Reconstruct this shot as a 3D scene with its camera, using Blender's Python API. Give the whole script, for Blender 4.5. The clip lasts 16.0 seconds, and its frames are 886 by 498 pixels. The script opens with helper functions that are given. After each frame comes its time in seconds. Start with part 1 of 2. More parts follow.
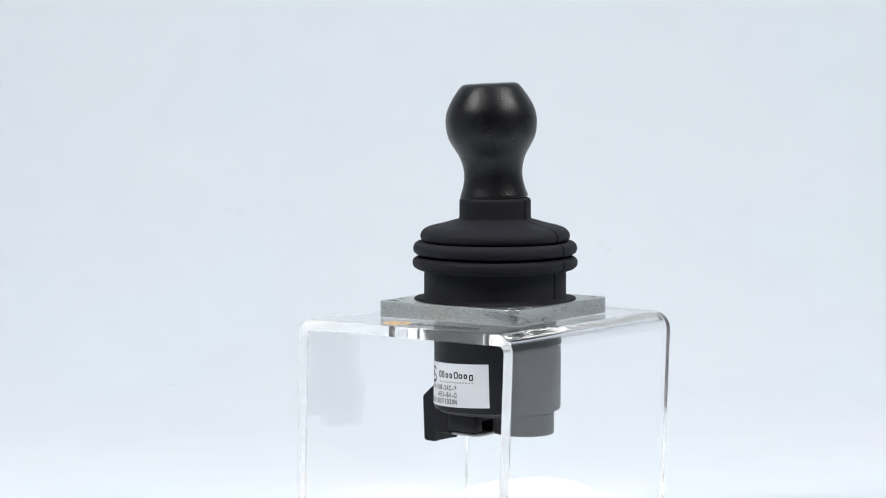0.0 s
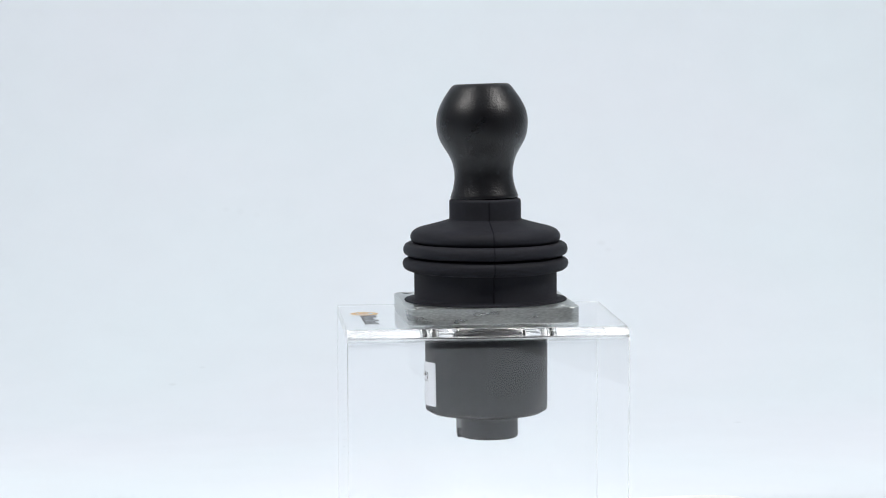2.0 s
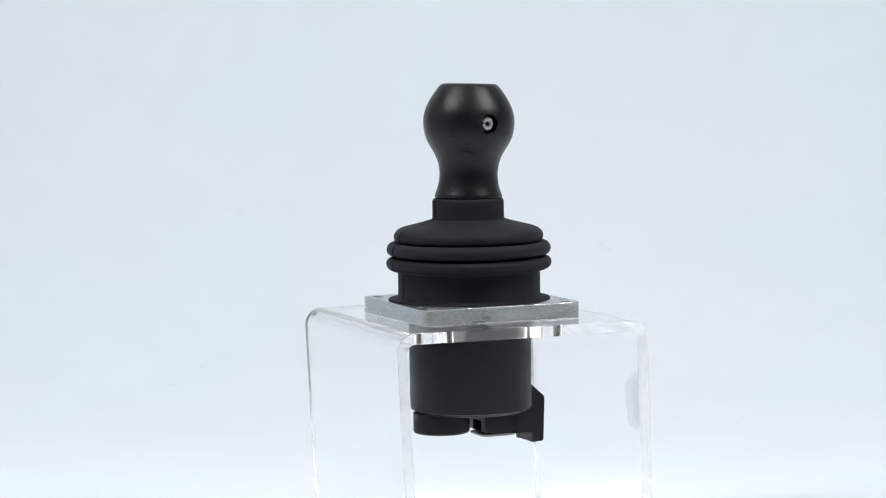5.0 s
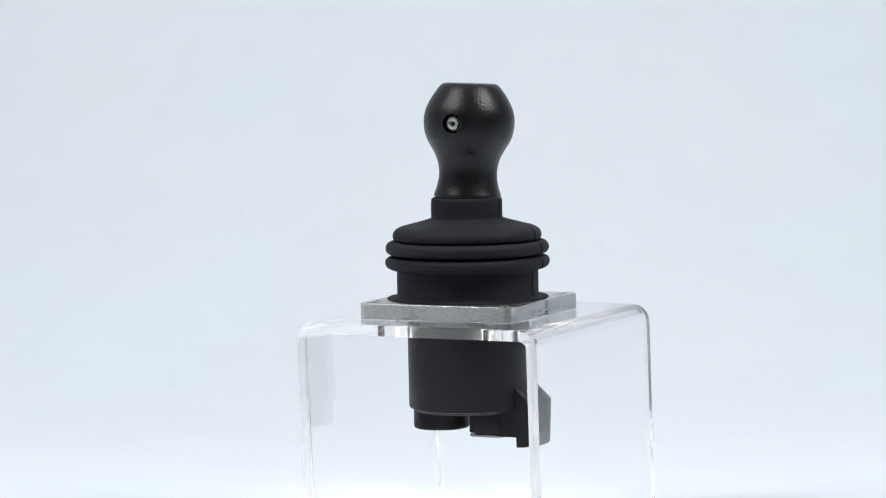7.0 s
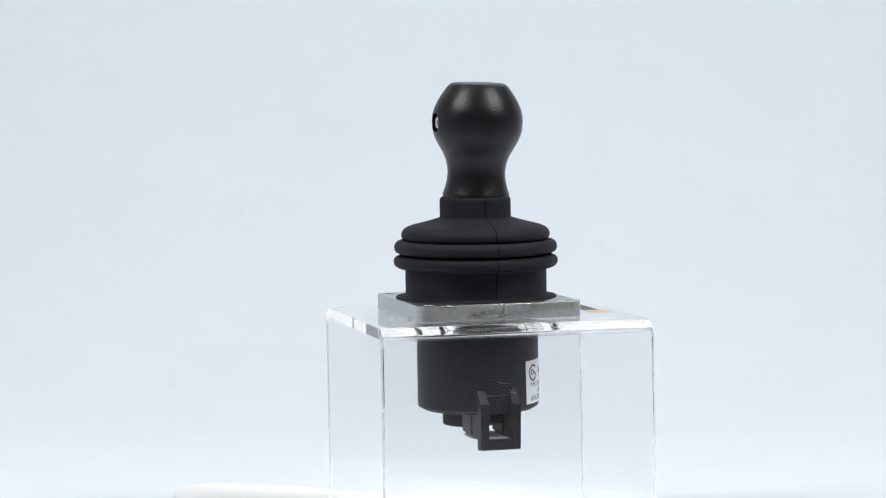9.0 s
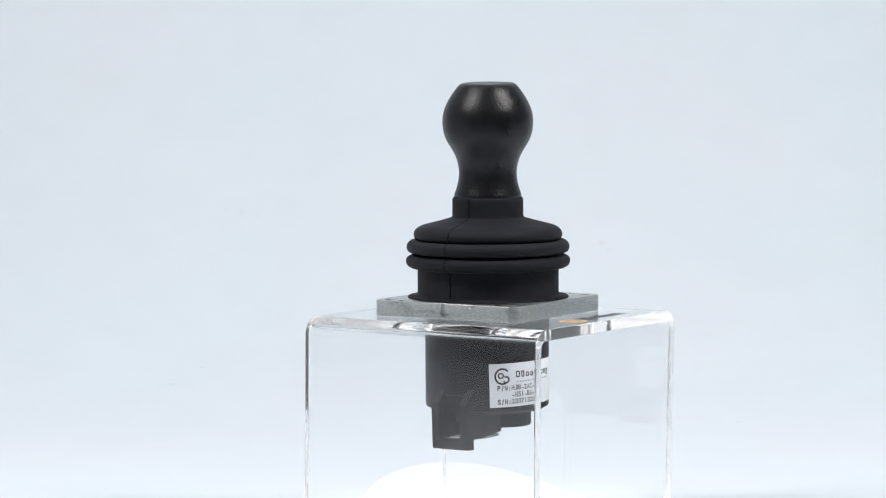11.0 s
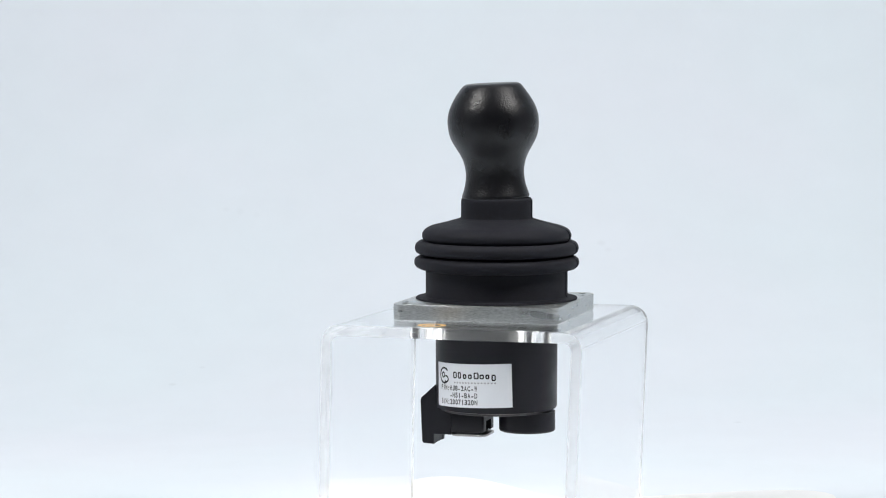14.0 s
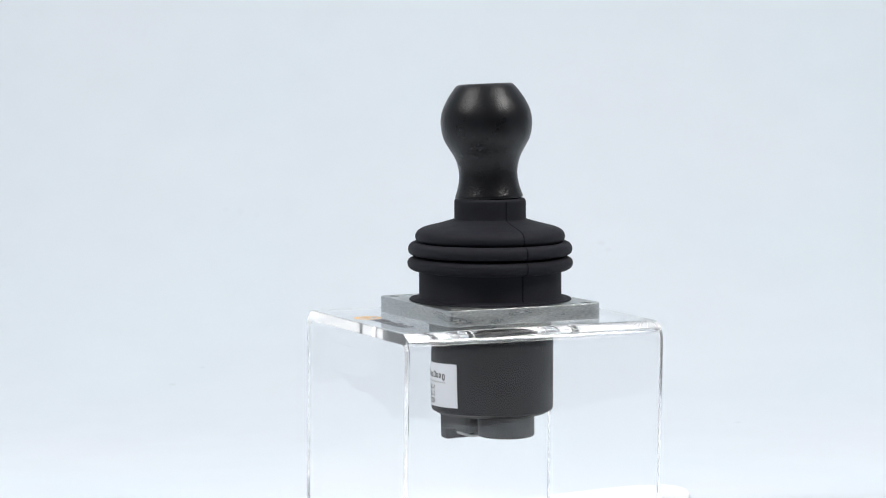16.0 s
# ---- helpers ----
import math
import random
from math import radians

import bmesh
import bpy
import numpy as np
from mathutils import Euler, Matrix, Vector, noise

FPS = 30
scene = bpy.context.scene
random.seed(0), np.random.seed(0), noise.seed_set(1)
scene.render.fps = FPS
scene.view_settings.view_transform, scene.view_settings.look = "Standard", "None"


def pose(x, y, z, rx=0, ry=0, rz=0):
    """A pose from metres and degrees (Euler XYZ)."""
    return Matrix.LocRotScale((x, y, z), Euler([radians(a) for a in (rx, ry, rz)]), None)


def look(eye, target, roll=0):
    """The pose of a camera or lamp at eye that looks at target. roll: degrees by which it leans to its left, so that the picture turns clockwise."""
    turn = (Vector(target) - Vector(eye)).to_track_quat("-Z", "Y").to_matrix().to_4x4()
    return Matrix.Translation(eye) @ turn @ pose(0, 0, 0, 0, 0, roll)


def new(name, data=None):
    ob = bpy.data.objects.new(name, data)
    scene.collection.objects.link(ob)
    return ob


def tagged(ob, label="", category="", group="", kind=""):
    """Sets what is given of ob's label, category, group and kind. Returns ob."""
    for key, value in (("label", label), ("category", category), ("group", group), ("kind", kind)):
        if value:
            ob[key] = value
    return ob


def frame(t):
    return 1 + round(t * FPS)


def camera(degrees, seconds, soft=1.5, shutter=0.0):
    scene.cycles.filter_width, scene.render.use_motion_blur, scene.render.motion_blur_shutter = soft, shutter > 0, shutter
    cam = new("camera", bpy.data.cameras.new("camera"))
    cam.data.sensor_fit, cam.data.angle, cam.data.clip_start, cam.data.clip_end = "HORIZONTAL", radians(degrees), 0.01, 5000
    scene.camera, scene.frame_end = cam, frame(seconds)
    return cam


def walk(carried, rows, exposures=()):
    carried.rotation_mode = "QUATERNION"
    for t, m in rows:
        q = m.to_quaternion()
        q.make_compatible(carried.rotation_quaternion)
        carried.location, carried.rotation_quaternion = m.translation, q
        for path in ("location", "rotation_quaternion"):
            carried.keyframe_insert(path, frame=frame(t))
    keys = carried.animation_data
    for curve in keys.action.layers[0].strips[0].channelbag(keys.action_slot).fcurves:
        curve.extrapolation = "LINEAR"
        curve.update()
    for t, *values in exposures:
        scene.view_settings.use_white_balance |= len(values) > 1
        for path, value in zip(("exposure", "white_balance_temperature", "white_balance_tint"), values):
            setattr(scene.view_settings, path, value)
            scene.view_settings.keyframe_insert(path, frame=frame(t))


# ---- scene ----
cam = camera(16.92, 16.0, soft=1.1)
Z0 = 0.1130  # height of the mounting plate's top over the table
eye = pose(-0.01843, -1.41491, 0.13793 + Z0) @ pose(0, 0, 0, 90 - 4.62) @ pose(0, 0, 0, 0, 0, -0.471)
walk(cam, [(0.0, eye), (16.0, eye)])

# ---- world and lights: a white light tent with two softboxes above and an added overhead fill ----
scene.view_settings.exposure = 0.262
# light runs far along the inside of the acrylic
scene.cycles.max_bounces, scene.cycles.transmission_bounces, scene.cycles.glossy_bounces = 48, 48, 48
world = bpy.data.worlds.new("studio")
scene.world = world
world.use_nodes = True
world.node_tree.nodes["Background"].inputs["Color"].default_value = (0.55, 0.6, 0.66, 1)
world.node_tree.nodes["Background"].inputs["Strength"].default_value = 0.3


def softbox(name, place, target, sx, sy, watts, colour=(1, 0.98, 0.95)):
    data = bpy.data.lights.new(name, "AREA")
    data.shape, data.size, data.size_y, data.energy, data.color = "RECTANGLE", sx, sy, watts, colour
    ob = new(name, data)
    ob.matrix_world = look(place, target)
    return ob


softbox("softbox_left", (-0.62, -0.30, 1.00), (0, 0, 0.15), 0.105, 0.38, 5.7)
softbox("softbox_right", (0.62, -0.30, 1.00), (0, 0, 0.15), 0.105, 0.38, 6.9)
# unseen fill, added to brighten the backdrop evenly from above
softbox("overhead_fill", (0, 0.35, 1.5), (0, 0.5, 0), 1.8, 1.2, 2.6, (0.96, 0.98, 1.0))


# ---- materials ----
def material(name, colour, rough=0.5, metal=0.0, spread=0.12, scale=40.0, bump=0.0, bump_scale=800.0, bump_detail=3.0,
             rough_spread=0.08, specular=0.5, stretch=(1, 1, 1), grain=0.4):
    """A procedural surface: two scales of colour variation, uneven gloss and a fine relief."""
    m = bpy.data.materials.new(name)
    m.use_nodes = True
    n, l = m.node_tree.nodes, m.node_tree.links
    b = n["Principled BSDF"]
    b.inputs["Metallic"].default_value = metal
    b.inputs["Specular IOR Level"].default_value = specular
    co = n.new("ShaderNodeTexCoord")
    mp = n.new("ShaderNodeMapping")
    mp.inputs["Scale"].default_value = stretch
    l.new(co.outputs["Object"], mp.inputs["Vector"])
    big, small = n.new("ShaderNodeTexNoise"), n.new("ShaderNodeTexNoise")
    big.inputs["Scale"].default_value, big.inputs["Detail"].default_value = scale, 4
    small.inputs["Scale"].default_value, small.inputs["Detail"].default_value = scale * 12, 3
    l.new(mp.outputs[0], big.inputs["Vector"])
    l.new(mp.outputs[0], small.inputs["Vector"])
    mix = n.new("ShaderNodeMix")
    mix.inputs[0].default_value = grain
    l.new(big.outputs["Fac"], mix.inputs[2])
    l.new(small.outputs["Fac"], mix.inputs[3])
    ramp = n.new("ShaderNodeMapRange")
    ramp.inputs["From Min"].default_value, ramp.inputs["From Max"].default_value = 0.3, 0.7
    ramp.inputs["To Min"].default_value, ramp.inputs["To Max"].default_value = 1 - spread, 1 + spread
    l.new(mix.outputs[0], ramp.inputs["Value"])
    tint = n.new("ShaderNodeVectorMath")
    tint.operation = "SCALE"
    tint.inputs[0].default_value = colour
    l.new(ramp.outputs[0], tint.inputs["Scale"])
    l.new(tint.outputs[0], b.inputs["Base Color"])
    gloss = n.new("ShaderNodeMapRange")
    gloss.inputs["From Min"].default_value, gloss.inputs["From Max"].default_value = 0.3, 0.7
    gloss.inputs["To Min"].default_value, gloss.inputs["To Max"].default_value = rough - rough_spread, rough + rough_spread
    l.new(big.outputs["Fac"], gloss.inputs["Value"])
    l.new(gloss.outputs[0], b.inputs["Roughness"])
    if bump:
        fine = n.new("ShaderNodeTexNoise")
        fine.inputs["Scale"].default_value, fine.inputs["Detail"].default_value = bump_scale, bump_detail
        l.new(mp.outputs[0], fine.inputs["Vector"])
        bp = n.new("ShaderNodeBump")
        bp.inputs["Strength"].default_value, bp.inputs["Distance"].default_value = bump, 0.0004
        l.new(fine.outputs["Fac"], bp.inputs["Height"])
        l.new(bp.outputs[0], b.inputs["Normal"])
    return m


def plain(name, colour, rough=0.5, metal=0.0):
    m = bpy.data.materials.new(name)
    m.use_nodes = True
    b = m.node_tree.nodes["Principled BSDF"]
    b.inputs["Base Color"].default_value = (*colour, 1)
    b.inputs["Roughness"].default_value, b.inputs["Metallic"].default_value = rough, metal
    return m


def clear(name, frosted=0.0):
    """Clear acrylic; frosted: how far a sawn edge scatters."""
    m = bpy.data.materials.new(name)
    m.use_nodes = True
    n, l = m.node_tree.nodes, m.node_tree.links
    b = n["Principled BSDF"]
    b.inputs["Base Color"].default_value = (0.987, 0.99, 0.994, 1)
    b.inputs["Transmission Weight"].default_value, b.inputs["IOR"].default_value = 1.0 - frosted, 1.49
    b.inputs["Roughness"].default_value = 0.8 * frosted
    return m


BACK = dict(colour=(0.757, 0.81, 0.87))
MAT_KNOB = material("grained black plastic", (0.0054, 0.0054, 0.0072), 0.32, spread=0.25, scale=60, bump=0.48, bump_scale=1200, bump_detail=2.0, specular=0.33)
MAT_BOOT = material("matt black rubber", (0.0136, 0.0140, 0.0195), 0.70, spread=0.2, scale=70, bump=0.25, bump_scale=1500, specular=0.20)
MAT_SEAM = material("rubber seam", (0.0105, 0.0108, 0.0150), 0.85, spread=0.2, scale=90, specular=0.05)
MAT_BODY = material("satin black plastic", (0.0050, 0.0052, 0.0084), 0.48, spread=0.15, scale=55, bump=0.10, bump_scale=3000, specular=0.26)
MAT_PLATE = material("cast zinc plate", (0.545, 0.56, 0.555), 0.36, metal=1.0, spread=0.29, scale=42, bump=0.4, bump_scale=520,
                     bump_detail=6, rough_spread=0.12, stretch=(1, 1, 4.6), grain=0.68)
MAT_STEEL = material("bright steel", (0.72, 0.72, 0.71), 0.3, metal=1.0, spread=0.2, scale=300)
MAT_SLEEVE = material("dull steel", (0.16, 0.16, 0.165), 0.5, metal=1.0, spread=0.15, scale=300)
# near-black, paints the shade inside the corner holes
MAT_HOLE_SHADE = material("corner hole shade", (0.012, 0.012, 0.013), 0.6, spread=0.15, scale=300)
MAT_DARK = material("blackened steel", (0.05, 0.05, 0.055), 0.45, metal=0.6, spread=0.1, scale=300)
MAT_SEAL = material("grey seal", (0.34, 0.34, 0.345), 0.4, spread=0.1, scale=200)
MAT_LABEL = material("white label paper", (0.60, 0.625, 0.665), 0.5, spread=0.02, scale=60)
MAT_INK = plain("black ink", (0.006, 0.006, 0.007), 0.85)
MAT_INK_GREY = plain("grey ink", (0.30, 0.31, 0.33), 0.55)
MAT_PRINT = plain("dark print", (0.05, 0.05, 0.055), 0.7)
MAT_SCRATCH = plain("scuffed acrylic", (0.82, 0.83, 0.85), 0.8)
MAT_ORANGE = plain("orange ink", (0.80, 0.50, 0.20), 0.5)
MAT_ACRYLIC = clear("clear acrylic")
MAT_EDGE = clear("sawn acrylic edge", 0.12)
MAT_SHEET = material("bright white sheet", (0.90, 0.90, 0.90), 0.6, spread=0.015, scale=20)
# same cloth as the ceiling; weaker side light is put into darker colours
MAT_WEST_DIM = material("tent cloth dimmed for less bounce", (0.56, 0.58, 0.60), 0.8, spread=0.015, scale=3)
MAT_EAST_DIM = material("tent cloth darkened as if unlit", (0.36, 0.375, 0.39), 0.8, spread=0.02, scale=3)
MAT_DESK = material("grey desk laminate", (0.25, 0.255, 0.262), 0.7, spread=0.08, scale=6)
# dark tone stands in for the dim open front behind the camera
MAT_FRONT_DIM = material("grey cloth", (0.30, 0.31, 0.32), 0.85, spread=0.05, scale=3)
MAT_CLOTH = material("white tent cloth", (0.785, 0.815, 0.84), 0.8, spread=0.015, scale=3)


# ---- mesh helpers ----
def link(name, bm, mat, smooth=True, sharp=22):
    me = bpy.data.meshes.new(name)
    bmesh.ops.recalc_face_normals(bm, faces=bm.faces)
    bm.to_mesh(me)
    bm.free()
    if mat:
        me.materials.append(mat)
    if smooth:
        me.shade_smooth()
        me.set_sharp_from_angle(angle=radians(sharp))
    return new(name, me)


def part(name, bm, mat, parent, label="", smooth=True, sharp=22):
    ob = link(name, bm, mat, smooth, sharp)
    ob.parent = parent
    if label:
        ob["label"] = label
    return ob


def lathe(profile, n=96, axis=(0, 0)):
    """A turned solid from (radius, height) pairs in millimetres, open profile closed at both ends on the axis."""
    bm = bmesh.new()
    rings = []
    for r, z in profile:
        if r < 1e-6:
            rings.append([bm.verts.new((axis[0], axis[1], z / 1000))])
        else:
            rings.append([bm.verts.new((axis[0] + r / 1000 * math.cos(2 * math.pi * i / n),
                                        axis[1] + r / 1000 * math.sin(2 * math.pi * i / n), z / 1000)) for i in range(n)])
    for a, b in zip(rings, rings[1:]):
        for i in range(n):
            j = (i + 1) % n
            if len(a) == 1 and len(b) > 1:
                bm.faces.new((a[0], b[i], b[j]))
            elif len(b) == 1 and len(a) > 1:
                bm.faces.new((a[i], a[j], b[0]))
            elif len(a) > 1:
                bm.faces.new((a[i], a[j], b[j], b[i]))
    return bm


def smooth_profile(points, steps=5):
    """Catmull-Rom through (r, z) pairs."""
    out = []
    p = [points[0]] + list(points) + [points[-1]]
    for i in range(1, len(p) - 2):
        for k in range(steps):
            t = k / steps
            out.append(tuple(0.5 * (2 * p[i][c] + (p[i + 1][c] - p[i - 1][c]) * t
                                    + (2 * p[i - 1][c] - 5 * p[i][c] + 4 * p[i + 1][c] - p[i + 2][c]) * t * t
                                    + (3 * p[i][c] - p[i - 1][c] - 3 * p[i + 1][c] + p[i + 2][c]) * t ** 3) for c in (0, 1)))
    return out + [points[-1]]


def rounded(x0, y0, x1, y1, r, n=8):
    """The outline of a rectangle with rounded corners, counter-clockwise."""
    out = []
    for cx, cy, a in ((x1 - r, y1 - r, 0), (x0 + r, y1 - r, 90), (x0 + r, y0 + r, 180), (x1 - r, y0 + r, 270)):
        for i in range(n + 1):
            w = radians(a + 90 * i / n)
            out.append((cx + r * math.cos(w), cy + r * math.sin(w)))
    return out


def circle(cx, cy, r, n=24):
    return [(cx + r * math.cos(2 * math.pi * i / n), cy + r * math.sin(2 * math.pi * i / n)) for i in range(n)]


def slab(outline, z0, z1, holes=(), bevel=0.0, place=None):
    """An outline, with holes, raised from z0 to z1."""
    bm = bmesh.new()
    for loop in (outline, *holes):
        vs = [bm.verts.new((x, y, z0)) for x, y in loop]
        for i in range(len(vs)):
            bm.edges.new((vs[i], vs[(i + 1) % len(vs)]))
    if holes:
        bmesh.ops.triangle_fill(bm, use_beauty=True, edges=bm.edges[:])
    else:
        bm.faces.new(bm.verts[:])
    got = bmesh.ops.extrude_face_region(bm, geom=bm.faces[:])
    bmesh.ops.translate(bm, vec=(0, 0, z1 - z0), verts=[v for v in got["geom"] if isinstance(v, bmesh.types.BMVert)])
    bmesh.ops.recalc_face_normals(bm, faces=bm.faces)
    if bevel:
        edges = [e for e in bm.edges if len(e.link_faces) == 2 and abs(e.verts[0].co.z - e.verts[1].co.z) < 1e-7
                 and e.calc_face_angle(0) > 1.2]
        bmesh.ops.bevel(bm, geom=edges, offset=bevel, segments=2, profile=0.5, affect="EDGES")
    if place:
        bmesh.ops.transform(bm, matrix=place, verts=bm.verts)
    return bm


def join(*bms):
    me = bpy.data.meshes.new("joined")
    out = bmesh.new()
    for b in bms:
        b.to_mesh(me)
        b.free()
        out.from_mesh(me)
    bpy.data.meshes.remove(me)
    return out


def cut(ob, *cutters):
    """Take the cutters' volumes out of ob for good."""
    for c in cutters:
        mod = ob.modifiers.new("cut", "BOOLEAN")
        mod.operation, mod.object, mod.solver = "DIFFERENCE", c, "EXACT"
    bpy.context.view_layer.update()
    made = bpy.data.meshes.new_from_object(ob.evaluated_get(bpy.context.evaluated_depsgraph_get()))
    ob.modifiers.clear()
    old, ob.data = ob.data, made
    bpy.data.meshes.remove(old)
    for c in cutters:
        me = c.data
        bpy.data.objects.remove(c)
        bpy.data.meshes.remove(me)
    ob.data.shade_smooth()
    ob.data.set_sharp_from_angle(angle=radians(35))


# ---- the tent: table, sweep, sides, top and front ----
def build_tent():
    # the sweep: a table sheet that curves up into the background
    bm = bmesh.new()
    line = [(-0.55 + 0.1 * i, 0.0005) for i in range(9)]
    for i in range(0, 21):
        a = radians(90 * i / 20)
        line.append((0.35 + 0.55 * math.sin(a), 0.0005 + 0.55 * (1 - math.cos(a))))
    line += [(0.90, 0.62 + 0.07 * i) for i in range(14)] + [(0.90, 1.6)]
    nx = 60
    grid = []
    for y, z in line:
        row = []
        for i in range(nx + 1):
            x = -1.2 + 2.4 * i / nx
            k = min(1, max(0, (y - 0.25) / 0.3))  # the cloth hangs with soft folds where it rises
            f = k * (0.0075 * noise.noise((x * 3.1, y * 2 + z * 2.2, 4.2)) + 0.0016 * noise.noise((x * 8 + z * 5, z * 4, 1.7)))
            front = -0.55 + 0.31 * min(1, max(0, (x - 0.08) / 0.12)) - 0.27 * min(1, max(0, (x - 0.45) / 0.15))  # a piece is cut out of the front edge
            fy = y if y > 0.05 else 0.05 + (y - 0.05) * (0.05 - front) / 0.60
            row.append(bm.verts.new((x, fy - f, z + f * 0.5)))
        grid.append(row)
    for a, b in zip(grid, grid[1:]):
        for i in range(nx):
            bm.faces.new((a[i], a[i + 1], b[i + 1], b[i]))
    got = bmesh.ops.extrude_face_region(bm, geom=bm.faces[:])
    for v in got["geom"]:
        if isinstance(v, bmesh.types.BMVert):
            v.co += Vector((0, 0.01, -0.01))
    ob = link("backdrop", bm, MAT_SWEEP)
    tagged(ob, "pale bluish white sweep of seamless studio cloth", "backdrop", kind="structure")
    bm = bmesh.new()
    bmesh.ops.create_cube(bm, size=1)
    for v in bm.verts:
        v.co = Vector((2.4 * v.co.x, -0.725 + 2.55 * v.co.y, -0.022 + 0.024 * v.co.z))
    bmesh.ops.bevel(bm, geom=bm.edges[:], offset=0.002, segments=2, affect="EDGES")
    tagged(link("floor", bm, MAT_DESK), "grey laminate desk under the white sweep", "desk", kind="structure")
    for name, a, b in (("wall_west", (-1.23, -2.0, -0.012), (-1.2, 0.93, 1.6)), ("wall_east", (1.2, -2.0, -0.012), (1.23, 0.93, 1.6)),
                       ("wall_south", (-1.23, -2.03, -0.012), (1.23, -2.0, 1.6)), ("ceiling", (-1.23, -2.03, 1.602), (1.23, 0.93, 1.63))):
        bm = bmesh.new()
        bmesh.ops.create_cube(bm, size=1)
        for v in bm.verts:
            v.co = [(p + q) / 2 + c * (q - p) for p, q, c in zip(a, b, v.co)]
        # unseen walls: west and east are darkened to dim bounce and reflections
        tagged(link(name, bm, MAT_FRONT_DIM if name == "wall_south" else MAT_WEST_DIM if name == "wall_west" else MAT_EAST_DIM if name == "wall_east" else MAT_CLOTH, smooth=False), "unseen wall behind the camera, darkened in place of the open front" if name == "wall_south" else "plain diffusing tent cloth, darkened on the sides for less bounce", "wall" if "wall" in name else "ceiling", kind="structure")


def sweep_material():
    """Cloth with very soft folds and a few faint marks."""
    m = material("sweep cloth", BACK["colour"], 0.85, spread=0.022, scale=2.2)
    n, l = m.node_tree.nodes, m.node_tree.links
    b = n["Principled BSDF"]
    base = b.inputs["Base Color"].links[0].from_socket
    co = n.new("ShaderNodeTexCoord")
    tone = n.new("ShaderNodeTexNoise")  # the cloth is a shade warmer here, cooler there
    tone.inputs["Scale"].default_value, tone.inputs["Detail"].default_value = 5.0, 1.0
    l.new(co.outputs["Object"], tone.inputs["Vector"])
    hue = n.new("ShaderNodeMix")
    hue.data_type = "RGBA"
    hue.inputs[6].default_value, hue.inputs[7].default_value = (1.03, 0.985, 1.0, 1), (0.97, 1.015, 1.0, 1)
    l.new(tone.outputs["Fac"], hue.inputs[0])
    dye = n.new("ShaderNodeVectorMath")
    dye.operation = "MULTIPLY"
    l.new(base, dye.inputs[0])
    l.new(hue.outputs[2], dye.inputs[1])
    last = dye.outputs[0]
    for x, y, z, r, dark in MARKS:
        d = n.new("ShaderNodeVectorMath")
        d.operation = "DISTANCE"
        l.new(co.outputs["Object"], d.inputs[0])
        d.inputs[1].default_value = (x, y, z)
        f = n.new("ShaderNodeMapRange")
        f.interpolation_type = "SMOOTHSTEP"
        f.inputs["From Min"].default_value, f.inputs["From Max"].default_value = r * 0.2, r
        f.inputs["To Min"].default_value, f.inputs["To Max"].default_value = 1 - dark, 1
        l.new(d.outputs["Value"], f.inputs["Value"])
        s = n.new("ShaderNodeVectorMath")
        s.operation = "SCALE"
        l.new(last, s.inputs[0])
        l.new(f.outputs[0], s.inputs["Scale"])
        last = s.outputs[0]
    l.new(last, b.inputs["Base Color"])
    return m


# faint marks on the cloth: place, radius, darkness
MARKS = ((0.1576, 0.3598, 0.0006, 0.0038, 0.07),
         (-0.1916, 0.4697, 0.0137, 0.0036, 0.07),
         (0.0914, 0.6452, 0.0864, 0.0048, 0.05),
         (0.0957, 0.6385, 0.0822, 0.0038, 0.05),
         (0.1115, 0.6174, 0.0699, 0.0036, 0.06),
         (-0.1748, 0.4994, 0.0212, 0.003, 0.05),
         (-0.1714, 0.6825, 0.1124, 0.0044, 0.035),
         (-0.1612, 0.6800, 0.1105, 0.0048, 0.03),
         (-0.1492, 0.6774, 0.1086, 0.0044, 0.025))
MAT_SWEEP = sweep_material()
build_tent()


# ---- the white lobed sheet that turns under the stand ----
def build_sheet():
    """A white sheet with rounded outline, two of whose lobes reach out and lift a little."""
    bm = bmesh.new()
    n, rings = 144, []
    steps = [0.25, 0.5, 0.72, 0.76, 0.80, 0.84, 0.88, 0.92, 0.96, 0.985, 1.0]
    hub = bm.verts.new((0, 0, -0.1107))
    for k in steps:
        ring = []
        for i in range(n):
            w = 360 * i / n
            d1, d2 = (w - 309 + 180) % 360 - 180, (w - 26 + 180) % 360 - 180
            g1, g2 = math.exp(-0.5 * (d1 / 16) ** 2), math.exp(-0.5 * (d2 / 13) ** 2)
            r = (0.090 + 0.094 * g1 + 0.064 * g2) * k
            lift = max(0.0, (r - 0.095) / 0.09) ** 1.3 * (0.0034 * g1 + 0.0022 * g2)
            ring.append(bm.verts.new((r * math.cos(radians(w)), r * math.sin(radians(w)), -0.1107 + lift)))
        rings.append(ring)
    for i in range(n):
        bm.faces.new((hub, rings[0][i], rings[0][(i + 1) % n]))
    for a, b in zip(rings, rings[1:]):
        for i in range(n):
            j = (i + 1) % n
            bm.faces.new((a[i], a[j], b[j], b[i]))
    got = bmesh.ops.extrude_face_region(bm, geom=bm.faces[:])
    bmesh.ops.translate(bm, vec=(0, 0, -0.0016), verts=[v for v in got["geom"] if isinstance(v, bmesh.types.BMVert)])
    ob = link("white_sheet", bm, MAT_SHEET, sharp=50)
    return tagged(ob, "bright white flat sheet with two longer lobes under the stand", "paper")


# ---- the acrylic stand ----
SX, SY, SA, SB, ST = -0.00308, 0.00247, 0.06470, 0.06177, -1.61
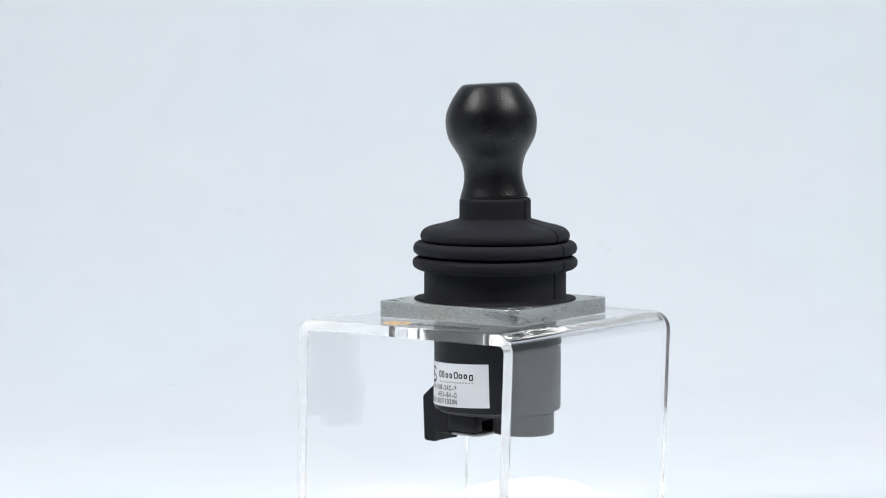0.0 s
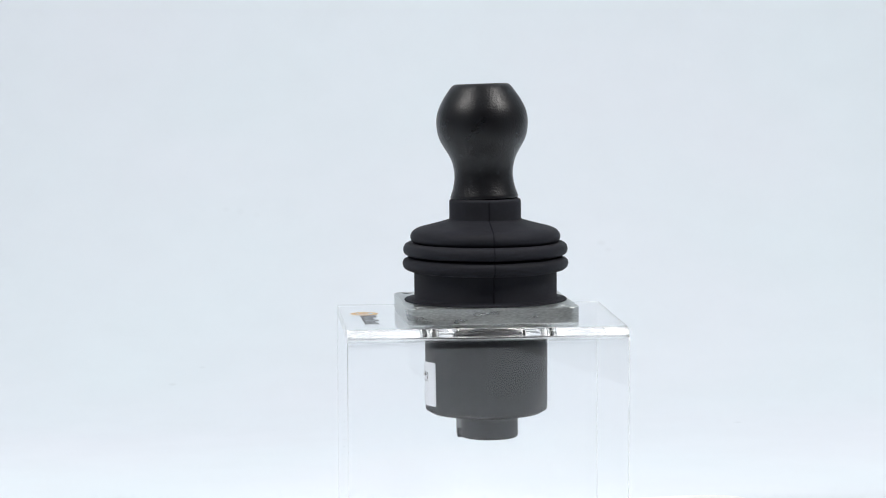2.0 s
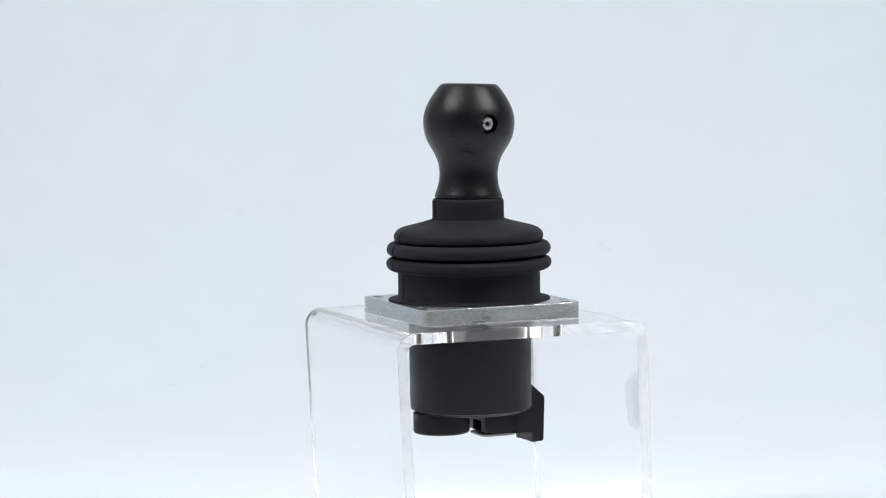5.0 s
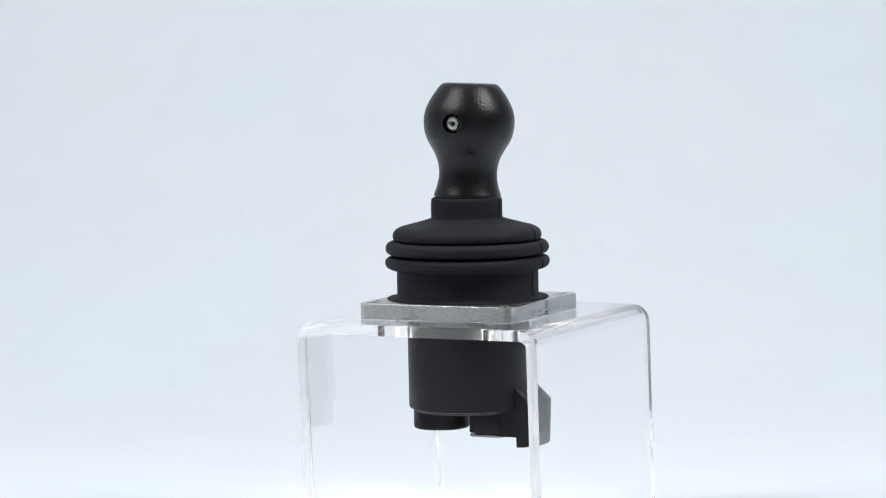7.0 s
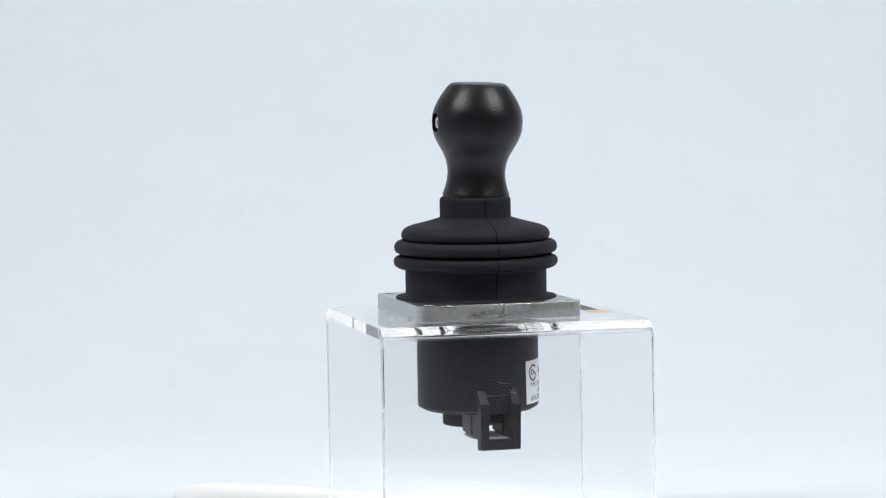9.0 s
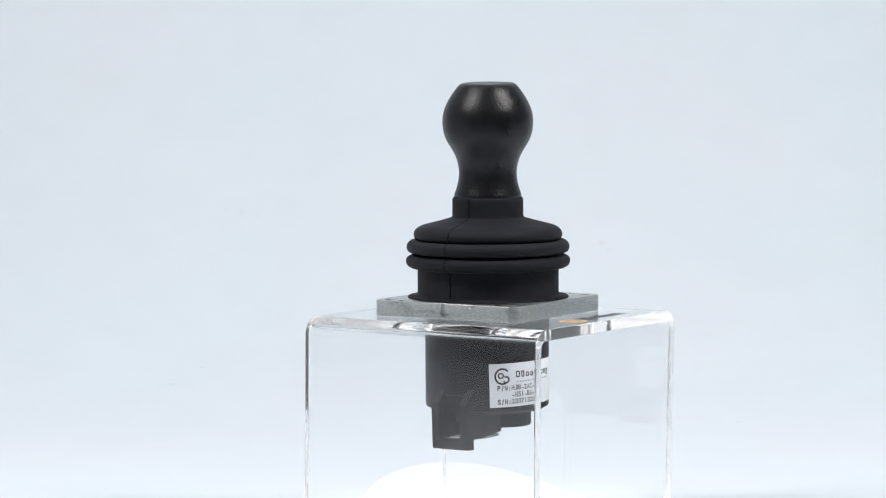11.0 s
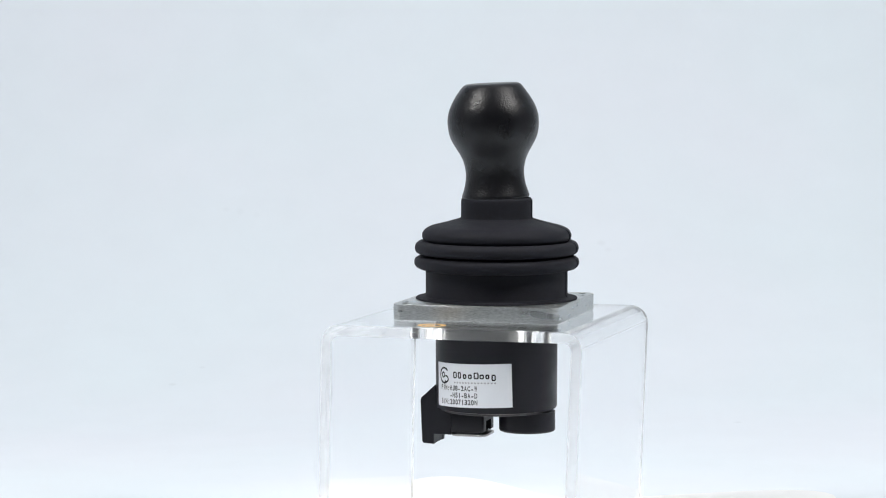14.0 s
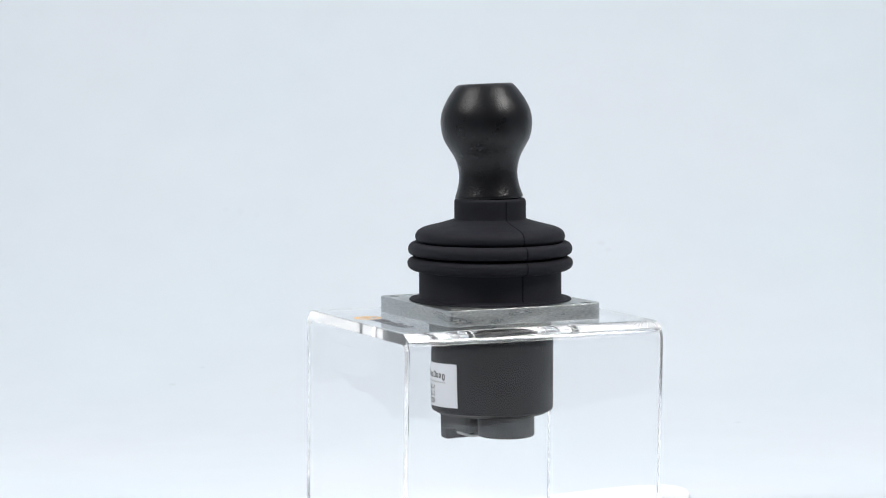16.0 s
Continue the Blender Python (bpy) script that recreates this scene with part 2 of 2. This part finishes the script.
TOP, THICK, FOOT = -0.0077, 0.0052, -0.1105
LEAN, SPLAY = 0.0384, 0.021  # one leg leans inwards, the other outwards


def build_stand():
    n, ro = 12, 0.0086
    outer, inner = [], []
    y, zt, th = SB, TOP, THICK
    ri = ro - th
    for s in (-1, 1):
        arc_o, arc_i = [], []
        for i in range(n + 1):
            a = radians(90 * i / n)
            arc_o.append((s * (y - ro + ro * math.cos(a)), zt - ro + ro * math.sin(a)))
            arc_i.append((s * (y - th - ri + ri * math.cos(a)), zt - th - ri + ri * math.sin(a)))
        if s < 0:
            outer += [(-y, FOOT)] + arc_o
            inner += [(-y + th, FOOT)] + arc_i
        else:
            outer += arc_o[::-1] + [(y, FOOT)]
            inner += arc_i[::-1] + [(y - th, FOOT)]
    line = outer + inner[::-1]
    # drawn in the plane of y and z, pulled along x
    bm = bmesh.new()
    vs = [bm.verts.new((-SA, p[0], p[1])) for p in line]
    k, m = len(line), len(outer)
    for i in range(m - 1):
        bm.faces.new((vs[i], vs[i + 1], vs[k - 2 - i], vs[k - 1 - i]))
    got = bmesh.ops.extrude_face_region(bm, geom=bm.faces[:])
    bmesh.ops.translate(bm, vec=(2 * SA, 0, 0), verts=[v for v in got["geom"] if isinstance(v, bmesh.types.BMVert)])
    bmesh.ops.recalc_face_normals(bm, faces=bm.faces)
    rim = [e for e in bm.edges if len(e.link_faces) == 2 and abs(e.calc_face_angle(0) - math.pi / 2) < 0.3
           and abs(abs(e.verts[0].co.x) - SA) < 1e-6 and abs(e.verts[0].co.x - e.verts[1].co.x) < 1e-6]
    bmesh.ops.bevel(bm, geom=rim, offset=0.0004, segments=2, profile=0.5, affect="EDGES")
    for v in bm.verts:
        if v.co.y < -SB + 0.014:
            v.co.y += -0.0010 + LEAN * max(0.0, TOP - 0.006 - v.co.z)
        elif v.co.y > SB - 0.014:
            v.co.y += SPLAY * max(0.0, TOP - 0.006 - v.co.z)
    bmesh.ops.transform(bm, matrix=pose(SX, SY, 0, 0, 0, ST), verts=bm.verts)
    body = link("sheet", bm, MAT_ACRYLIC)
    cutters = [link("cutter", lathe([(0, -20), (27.6, -20), (27.6, 0), (0, 0)], 72), None)]
    for bx, by in BOLTS:
        cutters.append(link("cutter", lathe([(0, -20), (2.3, -20), (2.3, 0), (0, 0)], 20, (bx, by)), None))
    cut(body, *cutters)
    body.data.materials.clear()
    body.data.materials.append(MAT_ACRYLIC)
    body.data.materials.append(MAT_EDGE)
    back = pose(0, 0, 0, 0, 0, -ST).to_3x3()
    for f in body.data.polygons:  # only the bends and the holes are rounded, the panels stay true
        nx, ny, nz = back @ f.normal
        nz = 0.0 if abs(nz) < 0.04 else nz
        bend = abs(nx) < 0.01 and min(abs(ny), abs(nz)) > 0.03
        hole = abs(nz) < 0.01 and math.hypot(f.center.x, f.center.y) < 0.043
        f.use_smooth = bend or hole
        f.material_index = 1 if abs(nx) > 0.3 and abs(nz) < 0.75 and not hole else 0
    body.visible_shadow = False
    stand = tagged(new("acrylic_stand"), "clear bent acrylic display stand with two legs under the joystick", "stand")
    body.parent = stand
    return stand


BOLTS = [(0.0275 * i, 0.0275 * j) for i in (-1, 1) for j in (-1, 1)]


def build_print(stand):
    """The two-coloured mark printed on the stand's top: an orange swirl and dark strokes, as plain shapes."""
    z0, z1 = TOP + 0.00002, TOP + 0.00008
    ring = slab(circle(-0.0562, 0.0155, 0.0066, 32), z0, z1, [circle(-0.0562, 0.0155, 0.0044, 32)])
    part("printed_ring", ring, MAT_ORANGE, stand, "orange printed mark")
    part("printed_dot", slab(circle(-0.0566, 0.0162, 0.0024, 20), z0, z1, [circle(-0.0566, 0.0162, 0.0012, 20)]), MAT_ORANGE, stand, "orange printed mark")
    for i, (w, h) in enumerate(((0.0034, 0.0075), (0.0032, 0.0075), (0.0032, 0.0055), (0.0032, 0.0055), (0.0038, 0.0075), (0.0032, 0.0055), (0.0032, 0.0055), (0.0032, 0.0065))):
        y = 0.0055 - 0.0047 * i
        x = -0.0590
        part("printed_stroke", slab(rounded(x, y - w / 2, x + h, y + w / 2, 0.0008, 3), z0, z1, [rounded(x + 0.0007, y - w / 2 + 0.0006, x + h - 0.0007, y + w / 2 - 0.0006, 0.0004, 2)]), MAT_PRINT, stand, "dark printed stroke")


def build_scratches(stand):
    """Fine scratches on the outer face of the straight leg."""
    for (x0, z0), (x1, z1), w in SCRATCHES:
        a = math.atan2(z1 - z0, x1 - x0)
        n = math.hypot(x1 - x0, z1 - z0)
        bm = slab([(0, -w / 4), (n * 0.4, -w / 2), (n, -w / 6), (n, w / 6), (n * 0.5, w / 2), (0, w / 4)], 0, 0.00003)
        place = pose(SX, SY, 0, 0, 0, ST) @ Matrix.Translation((x0, SB + SPLAY * (TOP - 0.006 - z0) - 0.00001, z0)) @ Matrix.Rotation(radians(-90), 4, "X") @ Matrix.Rotation(-a, 4, "Z")
        bmesh.ops.transform(bm, matrix=place, verts=bm.verts)
        part("scratch", bm, MAT_SCRATCH, stand, "pale fine scratch", smooth=False)


SCRATCHES = (((0.0115, -0.0338), (0.0060, -0.0344), 0.00010), ((-0.0030, -0.0360), (-0.0064, -0.0362), 0.00013),
             ((0.0050, -0.0384), (0.0020, -0.0388), 0.00012))


# ---- the joystick ----
def build_joystick():
    stick = tagged(new("joystick"), "black industrial joystick with ball knob and bellows on zinc plate", "joystick")

    # grip
    knob_line = [(0, 102.2), (9, 102.35), (12.2, 102.3), (13.4, 101.8), (14.6, 100.6)] + smooth_profile(
        [(15.9, 98.8), (18.3, 95.2), (20.4, 91.0), (21.4, 87.5), (21.7, 84.0), (21.3, 79.8), (20.2, 76.0), (18.2, 72.3), (16.2, 68.9),
         (14.7, 65.2), (13.9, 61.0), (14.0, 57.0), (14.8, 53.0), (16.1, 49.2)], 4) + [(15.9, 48.4), (15.0, 48.2), (0, 48.2)]
    lean = Matrix.Translation((0.0001, -0.0002, 0.048)) @ Matrix.Rotation(radians(2.2), 4, Vector((-math.sin(radians(127)), math.cos(radians(127)), 0))) @ Matrix.Translation((0, 0, -0.048))
    bm = lathe(knob_line, 96)
    for v in bm.verts:  # the flat top is cut a little askew
        if v.co.z > 0.0985:
            v.co.z -= 0.009 * min(1, (v.co.z - 0.0985) / 0.0025) * (v.co.x * math.cos(radians(95)) + v.co.y * math.sin(radians(95)))
    bmesh.ops.transform(bm, matrix=lean, verts=bm.verts)
    knob = link("knob", bm, MAT_KNOB)
    into = Matrix.Translation((0, 0, 0.0839)) @ Matrix.Rotation(radians(5.4), 4, "Z") @ Matrix.Rotation(radians(90), 4, "Y")
    c = lathe([(0, 15.5), (4.6, 15.5), (4.6, 30), (0, 30)], 40)
    bmesh.ops.transform(c, matrix=into, verts=c.verts)
    cut(knob, link("cutter", c, None))
    knob.data.materials.clear()
    knob.data.materials.append(MAT_KNOB)
    knob.parent = stick
    knob["label"] = "grained black plastic ball grip with a flat top"
    hexa = [(1.35 * math.cos(radians(60 * i + 30)) / 1000, 1.35 * math.sin(radians(60 * i + 30)) / 1000) for i in range(6)]
    for name, rim, z0, z1, hole, mat, note in (
            ("grip_screw", 0.0028, 0.0156, 0.0196, hexa, MAT_STEEL, "bright socket-head screw"),
            ("socket_sleeve", 0.0037, 0.0156, 0.0184, circle(0, 0, 0.0029, 24), MAT_SLEEVE, "dull steel sleeve round the screw"),
            ("socket", 0.0015, 0.0154, 0.0178, None, MAT_DARK, "")):
        bm = slab(circle(0, 0, rim, 32), z0, z1, [hole] if hole else (), bevel=0.0003 if hole else 0.0)
        bmesh.ops.transform(bm, matrix=into, verts=bm.verts)
        part(name, bm, mat, knob, note, sharp=25)

    # rubber bellows
    boot_line = [(0, 48.3), (15.6, 48.3), (16.3, 48.0), (16.8, 47.4), (17.0, 46.6), (17.0, 45.0), (17.0, 39.0), (17.15, 38.5)] + smooth_profile(
        [(17.9, 38.1), (22.5, 36.75), (27.5, 35.45), (31.6, 34.4), (34.2, 33.0), (35.4, 31.2), (35.5, 29.6), (34.9, 28.2), (33.4, 27.2), (31.0, 26.9)], 4) + smooth_profile(
        [(31.0, 26.8), (34.5, 27.4), (36.8, 27.4), (38.4, 26.2), (39.0, 24.2), (38.4, 22.3), (36.6, 21.3), (34.0, 21.1), (31.5, 21.0)], 4) + smooth_profile(
        [(31.5, 20.2), (34.5, 20.4), (37.0, 20.2), (38.8, 19.2), (39.3, 17.5), (38.7, 15.6), (37.0, 14.4), (34.8, 13.8), (33.8, 13.6)], 4) + [
        (33.8, 2.4), (34.1, 1.5), (35.0, 1.0), (38.2, 0.75), (38.5, 0.45), (38.5, 0.05), (0, 0.05)]
    off = (0.0004, -0.0006)
    boot = part("bellows", lathe(boot_line, 128, off), MAT_BOOT, stick, "matt black rubber bellows boot with three folds")
    for s in (-1, 1):
        bm = bmesh.new()
        line = [p for p in boot_line if p[0] > 16.5 and p[1] > 1]
        rows = []
        for r, z in line:
            rows.append([bm.verts.new((off[0] + dx, off[1] + s * (r / 1000 + dr), z / 1000)) for dx, dr in
                         ((-0.00042, -0.0003), (-0.0002, 0.00026), (0.0002, 0.00026), (0.00042, -0.0003))])
        for a, b in zip(rows, rows[1:]):
            for i in range(3):
                bm.faces.new((a[i], a[i + 1], b[i + 1], b[i]))
        part("seam", bm, MAT_SEAM, boot, "moulding seam down the rubber")

    # plate with corner holes and a notch in one side
    a, r = 0.040, 0.0052
    line = rounded(-a, -a, a, a, r)
    notch = []
    for x, y in line:
        notch.append((x, y))
        if abs(x - (a - r)) < 1e-6 and y > a - 1e-6:
            notch += [(0.0018 - 0.0005, a), (0.0008 - 0.0005, a - 0.0012), (-0.0008 - 0.0005, a - 0.0012), (-0.0018 - 0.0005, a)]
    holes = [circle(0.0338 * i, 0.0338 * j, 0.0026, 20) for i in (-1, 1) for j in (-1, 1)] + [circle(p[0], p[1], 0.0017, 16) for p in BOLTS_TOP]
    part("mounting_plate", slab(notch, -0.0076, 0, holes, bevel=0.00035), MAT_PLATE, stick, "cast zinc square mounting plate, scuffed", sharp=20)
    for x, y in BOLTS_TOP:
        part("pin", lathe([(0, -6), (1.6, -6), (1.6, -1.6), (1.2, -1.2), (0, -1.2)], 16, (x, y)), MAT_DARK, stick)
    # added plugs that keep the open corner holes dark inside
    for x, y in ((0.0338 * i, 0.0338 * j) for i in (-1, 1) for j in (-1, 1)):
        part("screw", lathe([(0, -7.4), (2.5, -7.4), (2.5, -3.4), (2.1, -3.0), (0, -3.0)], 16, (x, y)), MAT_HOLE_SHADE, stick, "added dark plug giving a corner hole its shade")
    for x, y in BOLTS:
        part("bolt", lathe([(0, -12.8), (1.9, -12.8), (1.9, -7.5), (0, -7.5)], 16, (x, y)), MAT_DARK, stick, "dark steel bolt through the acrylic")

    # lower body
    axis = (0.00045, -0.0006)
    body_line = [(0, -7.5), (26.6, -7.5), (26.6, -13.1), (28.6, -13.2), (29.1, -13.7), (29.05, -30), (28.95, -51.0), (28.6, -51.9), (27.4, -52.3), (26.6, -53.1), (25.8, -53.5), (0, -53.5)]
    body = part("housing", lathe(body_line, 96, axis), MAT_BODY, stick, "satin black cylindrical housing")
    part("cable_boss", lathe([(0, -53.4), (13.4, -53.4), (13.4, -62.0), (13.0, -62.8), (12.2, -63.1), (0, -63.1)], 64, (0.00003, -0.0158)), MAT_BODY, stick, "round black plastic boss")

    # connector block with a seal plate and a latch bracket
    block = part("connector", slab(rounded(-0.0108, 0.0030, 0.0098, 0.0194, 0.0014), -0.0636, -0.0528, bevel=0.0006), MAT_BODY, stick, "black plug connector block")
    trough = link("cutter", slab([(-0.0054, -0.001), (0.0043, -0.001), (0.0043, 0.03), (-0.0054, 0.03)], -0.070, -0.0585), None)
    cut(block, trough)
    block.data.materials.clear()
    block.data.materials.append(MAT_BODY)
    part("seal", slab(rounded(-0.0100, 0.0020, 0.0092, 0.0196, 0.0040), -0.0657, -0.0645, bevel=0.0004), MAT_SEAL, block, "grey connector seal edge")
    for x0, x1 in ((-0.0096, -0.0058), (0.0047, 0.0088)):
        part("core", slab(rounded(x0, 0.0055, x1, 0.0190, 0.0012), -0.0648, -0.0634), MAT_BODY, block)
    cheek = [(0.0190, -0.0405), (0.0268, -0.0412), (0.0340, -0.0478), (0.0342, -0.0490), (0.0334, -0.0685), (0.0326, -0.0695), (0.0276, -0.0698), (0.0274, -0.0650), (0.0190, -0.0650)]
    stand_up = Matrix(((0, 0, 1, 0), (1, 0, 0, 0), (0, 1, 0, 0), (0, 0, 0, 1)))
    for x0, x1 in ((-0.0104, -0.0062), (0.0051, 0.0093)):
        part("latch_cheek", slab(cheek, x0, x1, bevel=0.0004, place=stand_up), MAT_BODY, block, "black latch bracket side")
    part("latch_web", slab([(0.0190, -0.0412), (0.0262, -0.0420), (0.0290, -0.0446), (0.0292, -0.0530), (0.0190, -0.0530)], -0.0063, 0.0052, place=stand_up), MAT_BODY, block, "black web between the latch sides")
    part("latch_bar", slab([(0.0278, -0.0697), (0.0333, -0.0694), (0.0335, -0.0646), (0.0278, -0.0646)], -0.0063, 0.0052, place=stand_up), MAT_BODY, block)

    # label wrapped round the housing
    mid, radius, tilt, lz = 167.0, 0.02918, radians(1.6), -0.0390
    W, H = 0.0428, 0.0206

    def wrap(bm, lift):
        for v in bm.verts:
            u, w = v.co.x, v.co.y
            u, w = u * math.cos(tilt) - w * math.sin(tilt), u * math.sin(tilt) + w * math.cos(tilt)
            ang, rr = radians(mid) + u / radius, radius + lift + v.co.z
            v.co = Vector((axis[0] + rr * math.cos(ang), axis[1] + rr * math.sin(ang), lz + w))
        return bm

    bm = bmesh.new()
    nx, ny = 40, 4
    grid = [[bm.verts.new((-W / 2 + W * i / nx, -H / 2 + H * j / ny, 0)) for i in range(nx + 1)] for j in range(ny + 1)]
    for p, q in zip(grid, grid[1:]):
        for i in range(nx):
            bm.faces.new((p[i], p[i + 1], q[i + 1], q[i]))
    got = bmesh.ops.extrude_face_region(bm, geom=bm.faces[:])
    bmesh.ops.translate(bm, vec=(0, 0, 0.0001), verts=[v for v in got["geom"] if isinstance(v, bmesh.types.BMVert)])
    label = part("label", wrap(bm, 0.00002), MAT_LABEL, stick, "white printed type label")
    lift = 0.00015

    def ink(name, bm, mat=MAT_INK, note=""):
        part(name, wrap(bm, lift), mat, label, note)

    def words(text, x, y, size, pitch):
        """Evenly pitched capitals, as a label printer sets them."""
        made = []
        for i, ch in enumerate(text):
            cu = bpy.data.curves.new("words", "FONT")
            cu.body, cu.size, cu.offset = ch, size, 0.0001
            ob = new("words", cu)
            bpy.context.view_layer.update()
            me = bpy.data.meshes.new_from_object(ob.evaluated_get(bpy.context.evaluated_depsgraph_get()))
            bpy.data.objects.remove(ob)
            bm = bmesh.new()
            bm.from_mesh(me)
            bpy.data.meshes.remove(me)
            lo, hi = min(v.co.x for v in bm.verts), max(v.co.x for v in bm.verts)
            fit = min(1.6, 0.82 * pitch / (hi - lo)) if ch.isalnum() and ch != "1" else 1.0
            if ch.isalnum():  # all letters and figures stand on the line, equally tall
                down, up = min(v.co.y for v in bm.verts), max(v.co.y for v in bm.verts)
                for v in bm.verts:
                    v.co.y = (v.co.y - down) / (up - down) * 0.72 * size
            for v in bm.verts:
                v.co.x = x + pitch * (i + 0.5) + (v.co.x - (lo + hi) / 2) * fit
                v.co.y += y
            made.append(bm)
        ink("lettering", join(*made), note="black lettering")

    def at(px, py):
        """Label coordinates from millimetres off its upper left corner."""
        return -W / 2 + px / 1000, H / 2 - py / 1000

    # lines of the type plate
    x, y = at(3.6, 12.8)
    words("P/N:HJ8-2AC-W", x, y, 0.0034, 0.00175)
    x, y = at(10.6, 16.1)
    words("-H51-BA-D", x, y, 0.0034, 0.00175)
    x, y = at(3.6, 19.3)
    words("S/N:20071320N", x, y, 0.0034, 0.00175)

    # the maker's mark: an open ring, a small ring and a hook, and plain bars for its name
    def arc(cx, cy, r0, r1, a0, a1, n=24):
        bm = bmesh.new()
        rows = [[bm.verts.new((cx + r * math.cos(radians(a0 + (a1 - a0) * i / n)), cy + r * math.sin(radians(a0 + (a1 - a0) * i / n)), 0)) for r in (r0, r1)] for i in range(n + 1)]
        for p, q in zip(rows, rows[1:]):
            bm.faces.new((p[0], p[1], q[1], q[0]))
        return bm

    cx, cy = at(6.4, 6.0)
    ink("mark", join(arc(cx, cy, 0.0031, 0.0040, 40, 300), arc(cx - 0.0008, cy + 0.0003, 0.0008, 0.0015, 0, 360),
                     arc(cx + 0.0017, cy - 0.0016, 0.0010, 0.0018, -150, 120)), note="black swirl mark")
    for i, (w, h, dy) in enumerate(((2.2, 3.2, 0), (1.9, 3.2, 0), (2.0, 2.3, 0), (1.9, 2.3, 0), (2.5, 3.2, 0), (2.2, 2.3, 0), (1.9, 2.3, 0), (2.0, 3.1, 0.9))):
        x0, y0 = at(13.2 + 2.86 * i, 7.0 + dy)
        w, h = w / 1000, h / 1000
        ink("name_bar", slab(rounded(x0, y0, x0 + w, y0 + h, 0.0007, 3), 0, 0.00003,
                             [rounded(x0 + 0.00062, y0 + 0.00062, x0 + w - 0.00062, y0 + h - 0.00062, 0.0003, 2)]))
    for i in range(14):
        x0, y0 = at(13.6 + 1.6 * i, 9.3)
        ink("small_bar", slab(rounded(x0, y0, x0 + 0.0009, y0 + 0.0008, 0.0002, 2), 0, 0.00003), MAT_INK_GREY)
    return stick


BOLTS_TOP = [(0.0245 * i, 0.0365 * j) for i in (-1, 1) for j in (-1, 1)]

paper = build_sheet()
stand = build_stand()
build_print(stand)
build_scratches(stand)
joystick = build_joystick()


# ---- the turning: one steady turn of the table in 14.82 s, clockwise from above ----
def motions():
    tilt = Matrix.Rotation(0.00162, 4, "Y") @ Matrix.Rotation(0.00807, 4, "X")
    rows, flat = [], []
    for i in range(33):
        t = i * 0.5
        turn = Matrix.Translation((0, 0, Z0)) @ Matrix.Rotation(0.94912 - 0.42393 * t, 4, "Z") @ Matrix.Translation((0.00048, -0.00637, 0))
        flat.append((t, turn))
        rows.append((t, turn @ tilt))
    walk(joystick, rows)
    walk(stand, rows)
    walk(paper, flat)


motions()
